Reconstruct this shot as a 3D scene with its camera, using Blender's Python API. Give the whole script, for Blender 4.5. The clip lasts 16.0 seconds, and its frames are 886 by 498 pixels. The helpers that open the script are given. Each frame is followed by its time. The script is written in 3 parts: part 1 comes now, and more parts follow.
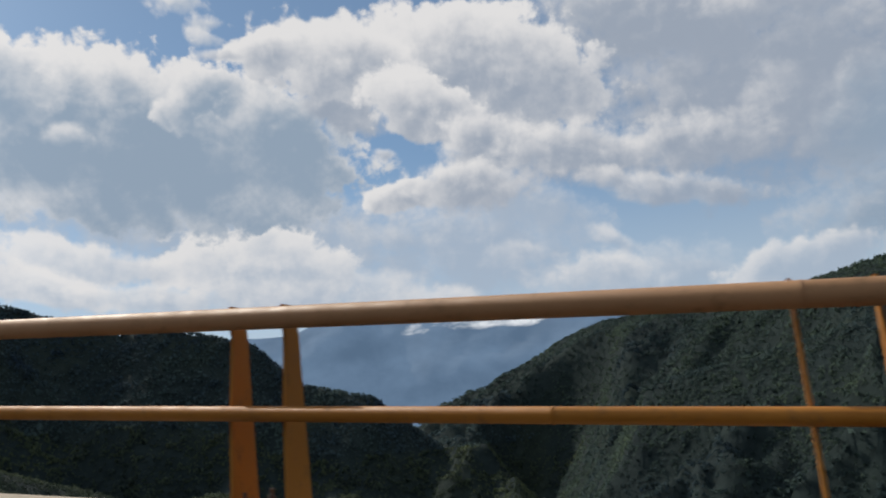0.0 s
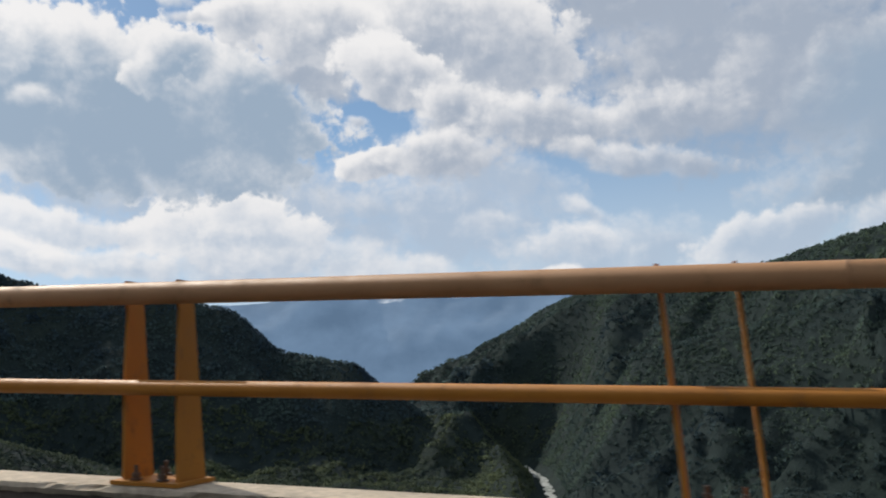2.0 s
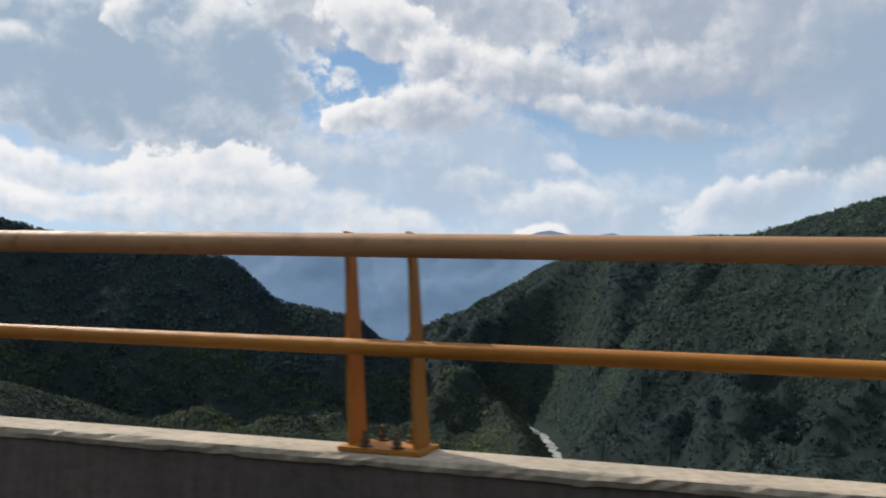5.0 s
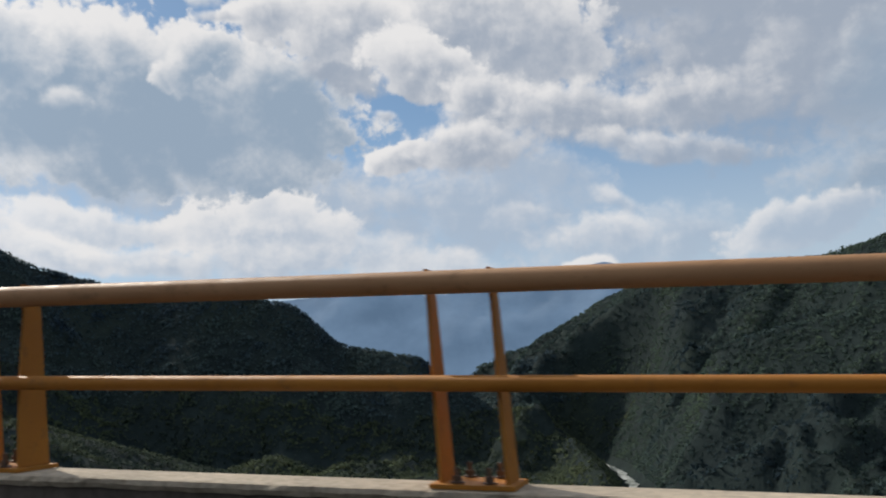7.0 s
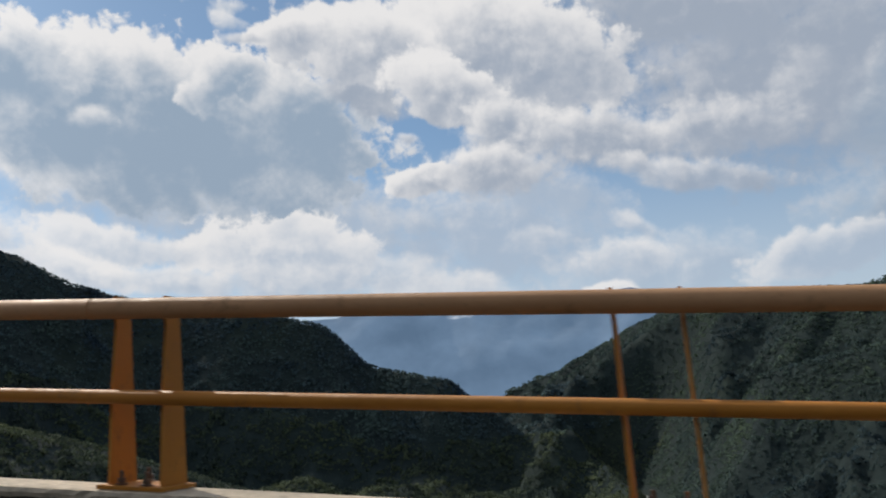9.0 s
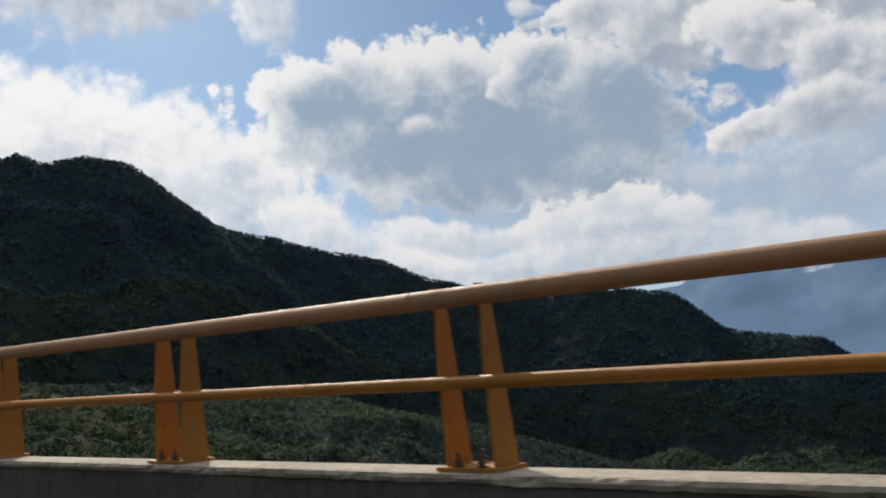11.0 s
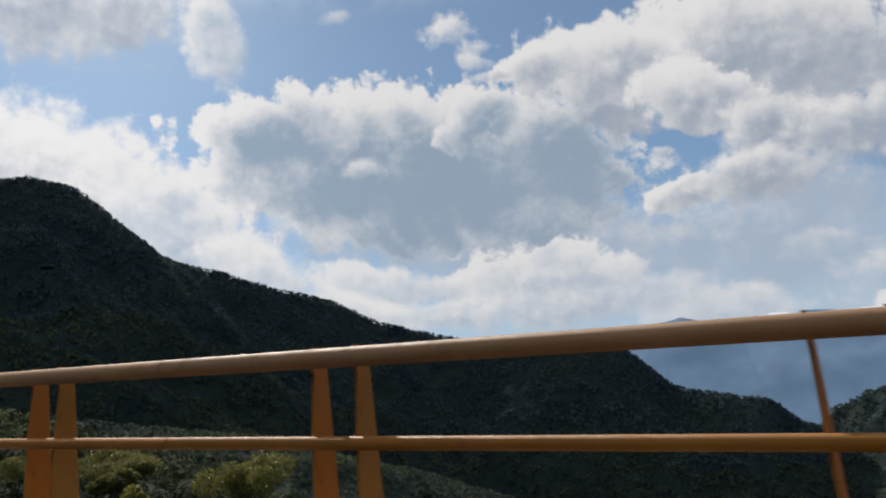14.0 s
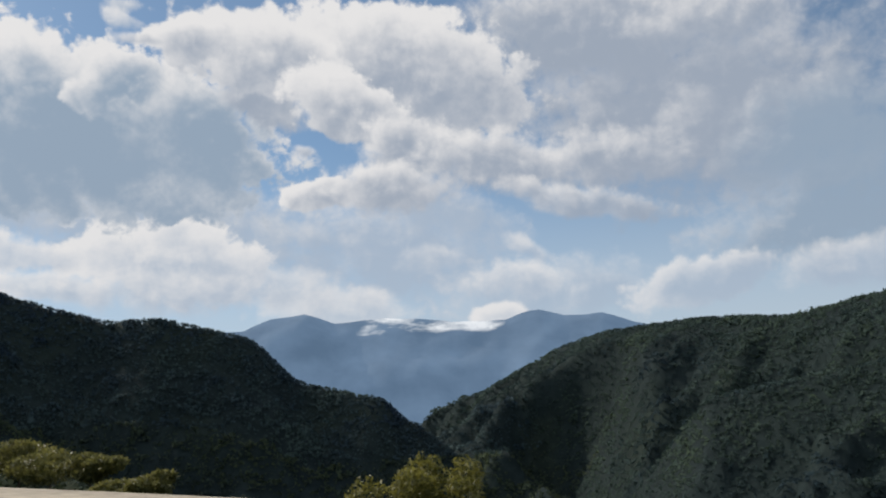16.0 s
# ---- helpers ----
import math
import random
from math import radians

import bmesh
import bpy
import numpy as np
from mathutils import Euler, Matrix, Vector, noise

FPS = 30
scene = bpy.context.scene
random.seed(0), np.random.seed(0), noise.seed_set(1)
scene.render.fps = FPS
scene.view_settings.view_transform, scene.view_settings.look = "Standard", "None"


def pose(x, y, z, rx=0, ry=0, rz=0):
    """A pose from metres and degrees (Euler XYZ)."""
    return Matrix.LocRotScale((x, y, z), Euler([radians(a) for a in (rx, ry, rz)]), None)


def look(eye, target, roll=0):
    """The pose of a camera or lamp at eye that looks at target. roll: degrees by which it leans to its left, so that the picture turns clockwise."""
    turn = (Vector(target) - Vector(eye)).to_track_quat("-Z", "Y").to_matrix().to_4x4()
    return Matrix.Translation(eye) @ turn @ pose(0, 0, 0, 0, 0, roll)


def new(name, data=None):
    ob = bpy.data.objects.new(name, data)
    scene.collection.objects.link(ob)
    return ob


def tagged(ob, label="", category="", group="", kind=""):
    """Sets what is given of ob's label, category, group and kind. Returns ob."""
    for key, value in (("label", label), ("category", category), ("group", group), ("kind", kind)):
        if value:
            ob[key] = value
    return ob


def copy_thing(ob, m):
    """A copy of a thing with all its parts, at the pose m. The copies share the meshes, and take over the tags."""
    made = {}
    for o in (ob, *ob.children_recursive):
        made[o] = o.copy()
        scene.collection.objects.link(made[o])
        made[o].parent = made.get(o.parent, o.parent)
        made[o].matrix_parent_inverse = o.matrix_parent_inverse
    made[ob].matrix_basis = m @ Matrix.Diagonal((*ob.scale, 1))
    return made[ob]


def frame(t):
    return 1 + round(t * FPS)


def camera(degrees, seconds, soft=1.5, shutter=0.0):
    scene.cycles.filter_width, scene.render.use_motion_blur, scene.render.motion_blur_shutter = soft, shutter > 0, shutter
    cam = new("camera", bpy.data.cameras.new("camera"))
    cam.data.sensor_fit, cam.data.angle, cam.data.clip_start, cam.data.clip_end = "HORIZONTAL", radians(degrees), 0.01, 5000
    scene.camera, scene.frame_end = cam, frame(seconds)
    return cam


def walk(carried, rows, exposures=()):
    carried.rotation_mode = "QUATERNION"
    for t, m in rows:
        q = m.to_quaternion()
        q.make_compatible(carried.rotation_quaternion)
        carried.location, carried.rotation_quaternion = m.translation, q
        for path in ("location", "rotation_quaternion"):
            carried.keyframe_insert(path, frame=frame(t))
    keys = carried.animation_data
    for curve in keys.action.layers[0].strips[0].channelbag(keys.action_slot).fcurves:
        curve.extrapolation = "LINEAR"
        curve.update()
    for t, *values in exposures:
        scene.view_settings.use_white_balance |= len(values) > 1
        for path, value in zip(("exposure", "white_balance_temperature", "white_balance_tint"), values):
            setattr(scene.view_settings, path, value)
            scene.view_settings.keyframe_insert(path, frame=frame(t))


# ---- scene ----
cam = camera(55.65, 16.0, soft=2.0, shutter=0.03)

# ---- the bridge's line: s runs along the guard rail, the way goes towards -s ----
GRADE = math.radians(-5.27)
BEND_S = (-243.2, -199.4, -169.8, -127.8, -55.8, 0.0)
BEND_A = (4.3, 4.3, 3.2, 0.6, -3.6, -6.0)
LOW = 1.22          # lower pipe above the road
TOP = LOW + 0.35    # upper pipe
STEP = 0.5
S_FIRST, S_LAST = -420.0, 120.0


def heading(s):
    return math.radians(float(np.interp(s, BEND_S, BEND_A)))


LINE = {}
px, py = 0.0, 0.0
LINE[0] = (0.0, 0.0)
for k in range(1, int(S_LAST / STEP) + 2):
    a = heading((k - 0.5) * STEP)
    px, py = px + STEP * math.cos(a) * math.cos(GRADE), py + STEP * math.sin(a) * math.cos(GRADE)
    LINE[k] = (px, py)
px, py = 0.0, 0.0
for k in range(-1, int(S_FIRST / STEP) - 2, -1):
    a = heading((k + 0.5) * STEP)
    px, py = px - STEP * math.cos(a) * math.cos(GRADE), py - STEP * math.sin(a) * math.cos(GRADE)
    LINE[k] = (px, py)


def axes(s):
    a = heading(s)
    along = Vector((math.cos(GRADE) * math.cos(a), math.cos(GRADE) * math.sin(a), math.sin(GRADE)))
    out = Vector((-math.sin(a), math.cos(a), 0))
    return along, out, along.cross(out)


def spot(s, out=0.0, up=0.0):
    """A place at s along the rail, so far outward from it and above the road."""
    k = math.floor(s / STEP)
    w = s / STEP - k
    (x0, y0), (x1, y1) = LINE[k], LINE[k + 1]
    _, o, u = axes(s)
    return Vector((x0 + (x1 - x0) * w, y0 + (y1 - y0) * w, s * math.sin(GRADE))) + o * out + u * up


# seconds, s, distance from the rail, height over the lower pipe, turn
ROWS = (
    (0.0, -0.07, 2.648, 0.034, 102.46, 4.91, 15.96),
    (0.5, -8.05, 2.649, 0.045, 100.69, 3.79, 14.30),
    (1.0, -16.56, 2.654, 0.072, 99.83, 3.68, 14.43),
    (1.5, -24.48, 2.641, 0.062, 100.74, 3.98, 14.57),
    (2.0, -31.84, 2.637, 0.057, 100.17, 4.57, 13.93),
    (2.5, -39.68, 2.637, 0.073, 97.16, 4.56, 13.67),
    (3.0, -48.03, 2.686, 0.073, 97.49, 3.53, 12.43),
    (3.5, -55.82, 2.718, 0.071, 97.80, 3.29, 11.59),
    (5.8, -91.27, 2.706, 0.057, 96.67, 3.24, 13.51),
    (6.0, -94.35, 2.705, 0.056, 97.01, 4.61, 14.64),
    (6.5, -102.02, 2.751, 0.041, 98.41, 5.23, 15.49),
    (7.0, -109.12, 2.806, 0.037, 99.88, 5.22, 16.16),
    (7.5, -116.76, 2.826, 0.038, 101.01, 5.00, 16.69),
    (8.0, -124.83, 2.878, 0.025, 101.63, 4.32, 16.61),
    (8.2, -127.83, 2.882, 0.023, 101.89, 4.06, 16.58),
    (10.3, -159.36, 2.924, 0.005, 100.63, 6.54, 27.25),
    (10.5, -162.36, 2.928, 0.003, 101.25, 6.65, 31.43),
    (11.0, -169.84, 2.798, 0.015, 102.08, 7.19, 40.63),
    (11.5, -176.75, 2.752, 0.036, 104.11, 6.99, 47.76),
    (12.0, -184.19, 2.645, 0.042, 105.70, 7.15, 51.33),
    (12.5, -192.07, 2.637, 0.043, 104.37, 6.61, 45.08),
    (13.0, -199.43, 2.714, 0.038, 104.06, 5.20, 41.12),
    (13.5, -206.79, 2.738, 0.071, 104.87, 4.99, 39.77),
    (14.0, -213.64, 2.783, 0.060, 104.73, 5.22, 35.85),
    (14.5, -220.93, 2.845, 0.071, 103.18, 3.84, 25.10),
    (15.0, -228.73, 2.799, 0.097, 103.09, 2.60, 16.04),
    (15.5, -236.04, 2.736, 0.134, 103.74, 3.31, 11.77),
    (15.6, -237.32, 2.736, 0.136, 103.43, 3.30, 11.36),
    (15.7, -238.50, 2.736, 0.138, 103.13, 3.29, 10.95),
    (15.8, -239.87, 2.736, 0.138, 102.83, 3.28, 10.55),
    (16.0, -243.24, 2.736, 0.144, 102.22, 3.26, 9.73),
)
path = []
for t, s, d, h, rx, ry, rz in ROWS:
    p = spot(s, -d, LOW + h)
    path.append((t, pose(p.x, p.y, p.z, rx, ry, rz)))
walk(cam, path, exposures=((0.0, -0.12), (0.5, -0.08), (1.0, 0.08), (2.0, 0.10), (3.5, 0.12), (6.0, 0.20), (7.0, -0.02), (8.0, -0.03), (10.5, 0.0), (12.0, -0.18), (13.5, -0.21), (14.5, -0.06), (16.0, -0.05)))

# ---- world, sun ----
SUN_AZ, SUN_EL = -58.0, 37.0     # degrees from +y towards +x; above the horizon
world = bpy.data.worlds.new("sky")
scene.world = world
world.use_nodes = True
nt = world.node_tree
sky = nt.nodes.new("ShaderNodeTexSky")
sky.sky_type, sky.sun_disc = "NISHITA", False
sky.sun_elevation, sky.sun_rotation = radians(SUN_EL), radians(SUN_AZ)
sky.altitude, sky.dust_density = 900.0, 0.4

# bearing and elevation of each part of the sky, in degrees
def w_link(sock, v):
    if isinstance(v, (int, float)):
        sock.default_value = v
    elif isinstance(v, tuple):
        sock.default_value = (*v, 1) if sock.type == "RGBA" else v
    else:
        nt.links.new(v, sock)


def w_math(how, a, b=0.0, c=0.0):
    n = nt.nodes.new("ShaderNodeMath")
    n.operation = how
    for sock, v in zip(n.inputs, (a, b, c)):
        w_link(sock, v)
    return n.outputs[0]


def w_vec(how, a, b, out=0):
    n = nt.nodes.new("ShaderNodeVectorMath")
    n.operation = how
    w_link(n.inputs[0], a)
    w_link(n.inputs[1], b)
    return n.outputs[out]


def w_noise(place, scale, detail, rough, color=False):
    n = nt.nodes.new("ShaderNodeTexNoise")
    n.noise_dimensions = "2D"
    n.inputs["Scale"].default_value, n.inputs["Detail"].default_value, n.inputs["Roughness"].default_value = scale, detail, rough
    nt.links.new(place, n.inputs["Vector"])
    return n.outputs["Color" if color else "Fac"]


def w_heaps(place, scale, detail, rough):
    """Rounded heaps upon heaps, about 0 in the middle."""
    n = nt.nodes.new("ShaderNodeTexVoronoi")
    n.voronoi_dimensions, n.feature, n.normalize = "2D", "SMOOTH_F1", True
    for key, v in (("Scale", scale), ("Detail", detail), ("Roughness", rough), ("Lacunarity", 2.2), ("Smoothness", 0.5)):
        n.inputs[key].default_value = v
    nt.links.new(place, n.inputs["Vector"])
    return w_math("SUBTRACT", 0.40, n.outputs["Distance"])


def eased(value, a, b, lo=0.0, hi=1.0):
    n = nt.nodes.new("ShaderNodeMapRange")
    n.interpolation_type = "SMOOTHSTEP"
    for key, v in (("Value", value), ("From Min", a), ("From Max", b), ("To Min", lo), ("To Max", hi)):
        w_link(n.inputs[key], v)
    return n.outputs[0]


def tint(fac, a, b):
    m = nt.nodes.new("ShaderNodeMix")
    m.data_type = "RGBA"
    for sock, v in ((m.inputs[0], fac), (m.inputs[6], a), (m.inputs[7], b)):
        w_link(sock, v)
    return m.outputs[2]


tc = nt.nodes.new("ShaderNodeTexCoord")
sep = nt.nodes.new("ShaderNodeSeparateXYZ")
nt.links.new(tc.outputs["Generated"], sep.inputs[0])
bearing = w_math("MULTIPLY", w_math("ARCTAN2", sep.outputs[0], sep.outputs[1]), 57.2958)
height = w_math("MULTIPLY", w_math("ARCSINE", sep.outputs[2]), 57.2958)
both = nt.nodes.new("ShaderNodeCombineXYZ")
nt.links.new(bearing, both.inputs[0])
nt.links.new(height, both.inputs[1])
place = both.outputs[0]


def lumps(at):
    """The clouds' own shape: heaps broken up by ragged edges."""
    swirl = w_vec("MULTIPLY", w_vec("SUBTRACT", w_noise(at, 0.5, 3, 0.5, True), (0.5, 0.5, 0.5)), (1.6, 1.2, 0.0))
    heaps = w_heaps(w_vec("MULTIPLY", w_vec("ADD", at, swirl), (1.0, 1.3, 0.0)), 0.36, 3.0, 0.5)
    rough = w_math("SUBTRACT", w_noise(at, 0.8, 5, 0.52), 0.5)
    return w_math("MULTIPLY_ADD", rough, 0.48, heaps)


SLATE, ASH, PALE = (0.302, 0.388, 0.495), (0.345, 0.400, 0.488), (0.405, 0.485, 0.595)
WHITE = (0.81, 0.80, 0.80)
lump = lumps(place)
folds = w_math("SUBTRACT", w_noise(place, 0.28, 4, 0.5), 0.5)
relief = w_math("SUBTRACT", lump, lumps(w_vec("ADD", place, (-0.45, 0.6, 0.0))))
sway = w_vec("SUBTRACT", w_noise(place, 0.2, 3, 0.5, True), (0.5, 0.5, 0.5))
bent = w_vec("ADD", place, w_vec("MULTIPLY", sway, (2.2, 1.4, 0.0)))

lit = tint(0.15, w_vec("MULTIPLY", sky.outputs[0], (0.074, 0.089, 0.093)), PALE)      # thin high haze
SKY = tint(eased(height, 20.0, 3.0, 0.0, 0.75), lit, (0.52, 0.59, 0.68))       # paler towards the horizon
# the rest of the sky, past the clouds below, is broken cloud as well
aside = w_math("MAXIMUM", eased(height, 30.0, 36.0), w_math("MAXIMUM", eased(bearing, -74.0, -84.0), eased(bearing, 22.0, 32.0)))
drift = w_math("ADD", w_noise(place, 0.09, 5, 0.55), w_math("MULTIPLY", lump, 0.15))
broken = tint(eased(drift, 0.5, 0.75), (0.74, 0.76, 0.79), (0.40, 0.46, 0.56))
broken = tint(eased(bearing, 25.0, 70.0, 0.0, 0.85), broken, (0.245, 0.300, 0.385))      # unseen dark cloud, added to cut the fill light on shaded faces
SKY = tint(w_math("MULTIPLY", aside, eased(drift, 0.38, 0.50)), SKY, broken)



def cloud(bearing_, height_, wide, tall, turn, soft=0.2, bias=0.35, full=1.0, dim=SLATE, lumpy=0.95, rim=1.5):
    """One cloud of that half width and half height in degrees: bright where it is thin or faces the sun, dim where it is deep."""
    global SKY
    mp = nt.nodes.new("ShaderNodeMapping")
    mp.vector_type = "TEXTURE"
    mp.inputs["Location"].default_value = (bearing_, height_, 0)
    mp.inputs["Rotation"].default_value = (0, 0, radians(turn))
    mp.inputs["Scale"].default_value = (1.1 * wide, 1.1 * tall, 1)
    nt.links.new(bent, mp.inputs["Vector"])
    q = mp.outputs[0]
    deep = w_math("ADD", w_math("SUBTRACT", 1.0, w_vec("LENGTH", q, (0, 0, 0), 1)), w_math("MULTIPLY", lump, lumpy))
    sunny = w_math("MULTIPLY_ADD", w_vec("DOT_PRODUCT", q, (-0.35, 0.65, 0.0), 1), 1.0, bias)
    sunny = w_math("ADD", w_math("MULTIPLY_ADD", relief, 1.0, sunny), w_math("MULTIPLY", folds, 0.9))
    sunny = w_math("MULTIPLY_ADD", w_math("MINIMUM", deep, 0.75), -rim * 0.6, sunny)
    SKY = tint(eased(deep, 0.0, soft, 0.0, full), SKY, tint(eased(sunny, -0.60, 0.95), dim, WHITE))


# thin veils low in the sky
cloud(-30.0, 15.3, 13.0, 3.4, -8, 0.6, 0.15, 0.9, PALE)
cloud(-36.0, 15.6, 13.0, 3.4, -8, 0.9, 0.10, 0.9, PALE)
cloud(-27.0, 13.5, 14.0, 4.0, -6, 0.9, 0.15, 0.8, PALE)
cloud(-13.0, 12.2, 10.0, 4.6, -10, 0.9, 0.25, 0.85, PALE)
cloud(-2.0, 8.8, 8.0, 2.4, 0, 0.8, 0.45, 0.7, PALE)
cloud(16.0, 12.0, 8.0, 3.6, 6, 0.8, 0.1, 0.9, SLATE)
# banks along the horizon
cloud(-16.5, 8.4, 6.0, 1.5, -4, 0.6, 0.9, 0.75, PALE)
cloud(-21.0, 10.0, 7.0, 1.8, -8, 0.7, 0.8, 0.75, PALE)
cloud(-27.6, 12.0, 6.4, 2.5, -6, 0.22, 0.75, 0.95, PALE)
cloud(-29.0, 10.0, 7.0, 1.6, -4, 0.7, 0.75, 0.8, PALE)
cloud(-39.0, 12.6, 5.2, 1.3, -8, 0.35, 0.9, 0.9, PALE)
cloud(-41.5, 11.0, 5.0, 1.2, -10, 0.4, 1.0, 0.95, PALE)
cloud(-35.0, 10.2, 4.5, 1.1, -4, 0.6, 0.80, 0.8, PALE)
cloud(-43.5, 16.6, 5.0, 1.2, -8, 0.7, 0.7, 0.7, PALE)
cloud(-39.0, 15.7, 5.0, 0.7, -4, 0.7, 0.8, 0.6, PALE)
cloud(-3.4, 9.8, 3.4, 1.4, -10, 0.6, 0.7, 0.7, PALE)
cloud(8.0, 8.6, 5.2, 1.6, 8, 0.35, 0.45, 0.8, PALE)
cloud(17.0, 8.8, 4.5, 1.6, 2, 0.6, 0.35, 0.8, PALE)
cloud(-5.5, 7.6, 1.7, 0.8, 0, 0.4, 1.1, 0.9, PALE)
cloud(-12.2, 6.9, 2.6, 0.6, -4, 0.3, 1.1, 1.0, PALE)
# the long grey cumulus with a white rim
cloud(-36.3, 20.2, 15.0, 5.2, -6, 0.18, 0.80, rim=3.1)
cloud(-45.8, 22.8, 5.0, 2.9, 4, 0.25, 0.85, rim=3.0)
cloud(-31.0, 22.8, 3.0, 2.2, 0, 0.25, 0.70, rim=3.0)
cloud(-25.5, 20.4, 5.2, 3.0, -14, 0.6, 0.35, rim=2.2)
cloud(-39.8, 20.7, 1.3, 0.8, 0, 0.8, 1.2, 0.7)
# the white bank over the peak
cloud(-70.0, 20.3, 9.0, 4.4, -4, 0.6, 0.95, 1.0, ASH)
cloud(-60.5, 19.6, 12.5, 4.8, -16, 0.45, 1.0, 1.0, ASH)
cloud(-52.5, 17.3, 6.5, 3.2, -32, 0.6, 0.80, 0.95, PALE)
cloud(-47.0, 13.6, 5.5, 2.2, -30, 0.6, 0.90, 0.95, PALE)
# scraps high up
cloud(-63.0, 30.8, 11.0, 3.3, -3, 0.45, 0.75, 0.95, ASH)
cloud(-50.0, 29.2, 2.0, 3.2, 22, 0.6, 0.85, 0.9, PALE)
cloud(-32.3, 29.1, 1.8, 1.0, 0, 0.9, 0.9, 0.95, PALE, lumpy=2.2)
cloud(-30.8, 27.8, 1.1, 0.5, 0, 0.9, 0.9, 0.9, PALE, lumpy=2.2)
cloud(-41.0, 30.5, 1.3, 0.5, 10, 0.9, 0.9, 0.7, PALE)
cloud(-30.4, 27.0, 1.2, 0.5, -15, 0.9, 0.9, 0.8, PALE, lumpy=2.2)
# the broad broken sheet across the valley
cloud(9.0, 20.0, 15.0, 7.0, -4, 0.73, 0.08, 1.0, ASH)
cloud(3.0, 25.8, 11.0, 3.8, -3, 0.63, 0.18, 1.0, ASH)
cloud(-21.2, 22.6, 3.6, 1.7, -22, 0.5, 0.45, 1.0, ASH)
cloud(-9.0, 14.6, 6.0, 2.2, -20, 0.90, 0.18, 0.85, PALE)
cloud(-12.0, 24.2, 9.5, 4.2, -12, 0.22, 0.60, 1.0, ASH)
cloud(-21.5, 25.4, 5.8, 2.6, -10, 0.25, 0.75, 1.0, ASH)
cloud(-26.3, 25.9, 2.8, 1.3, 5, 0.25, 0.85, 1.0, ASH)
cloud(-29.6, 25.8, 1.7, 0.5, -5, 0.84, 0.73, 0.8, ASH)
cloud(-15.0, 22.0, 4.8, 2.1, -20, 0.25, 0.65, 1.0, ASH)
cloud(-11.0, 18.9, 3.8, 2.8, -10, 0.53, 0.48, 1.0, ASH)
cloud(-18.6, 19.2, 1.1, 0.55, -10, 0.84, 0.73, 0.85, ASH)
cloud(-17.6, 16.2, 2.5, 1.1, 8, 0.25, 0.73, 1.0, ASH)
cloud(-12.5, 16.5, 4.8, 1.8, -5, 0.53, 0.58, 1.0, ASH)
cloud(17.0, 16.5, 7.0, 4.4, 0, 0.90, -0.17, 0.9, SLATE)
cloud(-4.5, 17.8, 6.5, 2.4, -12, 0.63, 0.43, 1.0, ASH)
cloud(3.3, 17.5, 5.0, 1.9, -8, 0.73, 0.48, 1.0, ASH)
cloud(8.6, 19.3, 2.6, 1.8, 20, 0.90, 0.60, 0.6, ASH)
cloud(0.8, 14.8, 6.5, 1.1, -14, 0.6, 0.50, 0.8, ASH)
cloud(12.0, 25.4, 7.0, 1.9, -2, 0.84, 0.53, 0.9, ASH)
cloud(-10.0, 11.5, 2.3, 0.9, 0, 0.90, 0.63, 0.7, PALE)
cloud(-3.2, 12.0, 2.0, 0.7, -20, 0.90, 0.63, 0.7, PALE)

shine = nt.nodes.new("ShaderNodeVectorMath")
shine.operation = "SCALE"
nt.links.new(SKY, shine.inputs[0])
nt.links.new(eased(bearing, -34.0, -62.0, 1.0, 1.16), shine.inputs["Scale"])      # brighter towards the sun
bg = nt.nodes["Background"]
bg.inputs["Strength"].default_value = 1.0
nt.links.new(shine.outputs[0], bg.inputs["Color"])
sun_data = bpy.data.lights.new("sun", "SUN")
sun_data.energy, sun_data.angle, sun_data.color = 3.2, radians(0.6), (1.0, 0.93, 0.82)
sun = new("sun", sun_data)
az, el = radians(SUN_AZ), radians(SUN_EL)
sun.matrix_world = look((0, 0, 300), Vector((0, 0, 300)) - 10 * Vector((math.sin(az) * math.cos(el), math.cos(az) * math.cos(el), math.sin(el))))


# ---- materials ----
def material(name):
    m = bpy.data.materials.new(name)
    m.use_nodes = True
    nt = m.node_tree
    return m, nt, nt.nodes["Principled BSDF"]


def node(nt, kind, **inputs):
    n = nt.nodes.new(kind)
    for key, value in inputs.items():
        key = key.replace("_", " ")
        n.inputs[key].default_value = value
    return n


def noise_of(nt, scale, detail=5.0, rough=0.55, coords="Object", stretch=None):
    tc = nt.nodes.new("ShaderNodeTexCoord")
    n = node(nt, "ShaderNodeTexNoise", Scale=scale, Detail=detail, Roughness=rough)
    if stretch:
        mp = nt.nodes.new("ShaderNodeMapping")
        mp.inputs["Scale"].default_value = stretch
        nt.links.new(tc.outputs[coords], mp.inputs["Vector"])
        nt.links.new(mp.outputs["Vector"], n.inputs["Vector"])
    else:
        nt.links.new(tc.outputs[coords], n.inputs["Vector"])
    return n


def ramp(nt, source, *stops):
    r = nt.nodes.new("ShaderNodeValToRGB")
    e = r.color_ramp.elements
    while len(e) < len(stops):
        e.new(0.5)
    for i, (p, c) in enumerate(stops):
        e[i].position, e[i].color = p, (*c, 1)
    nt.links.new(source, r.inputs["Fac"])
    return r


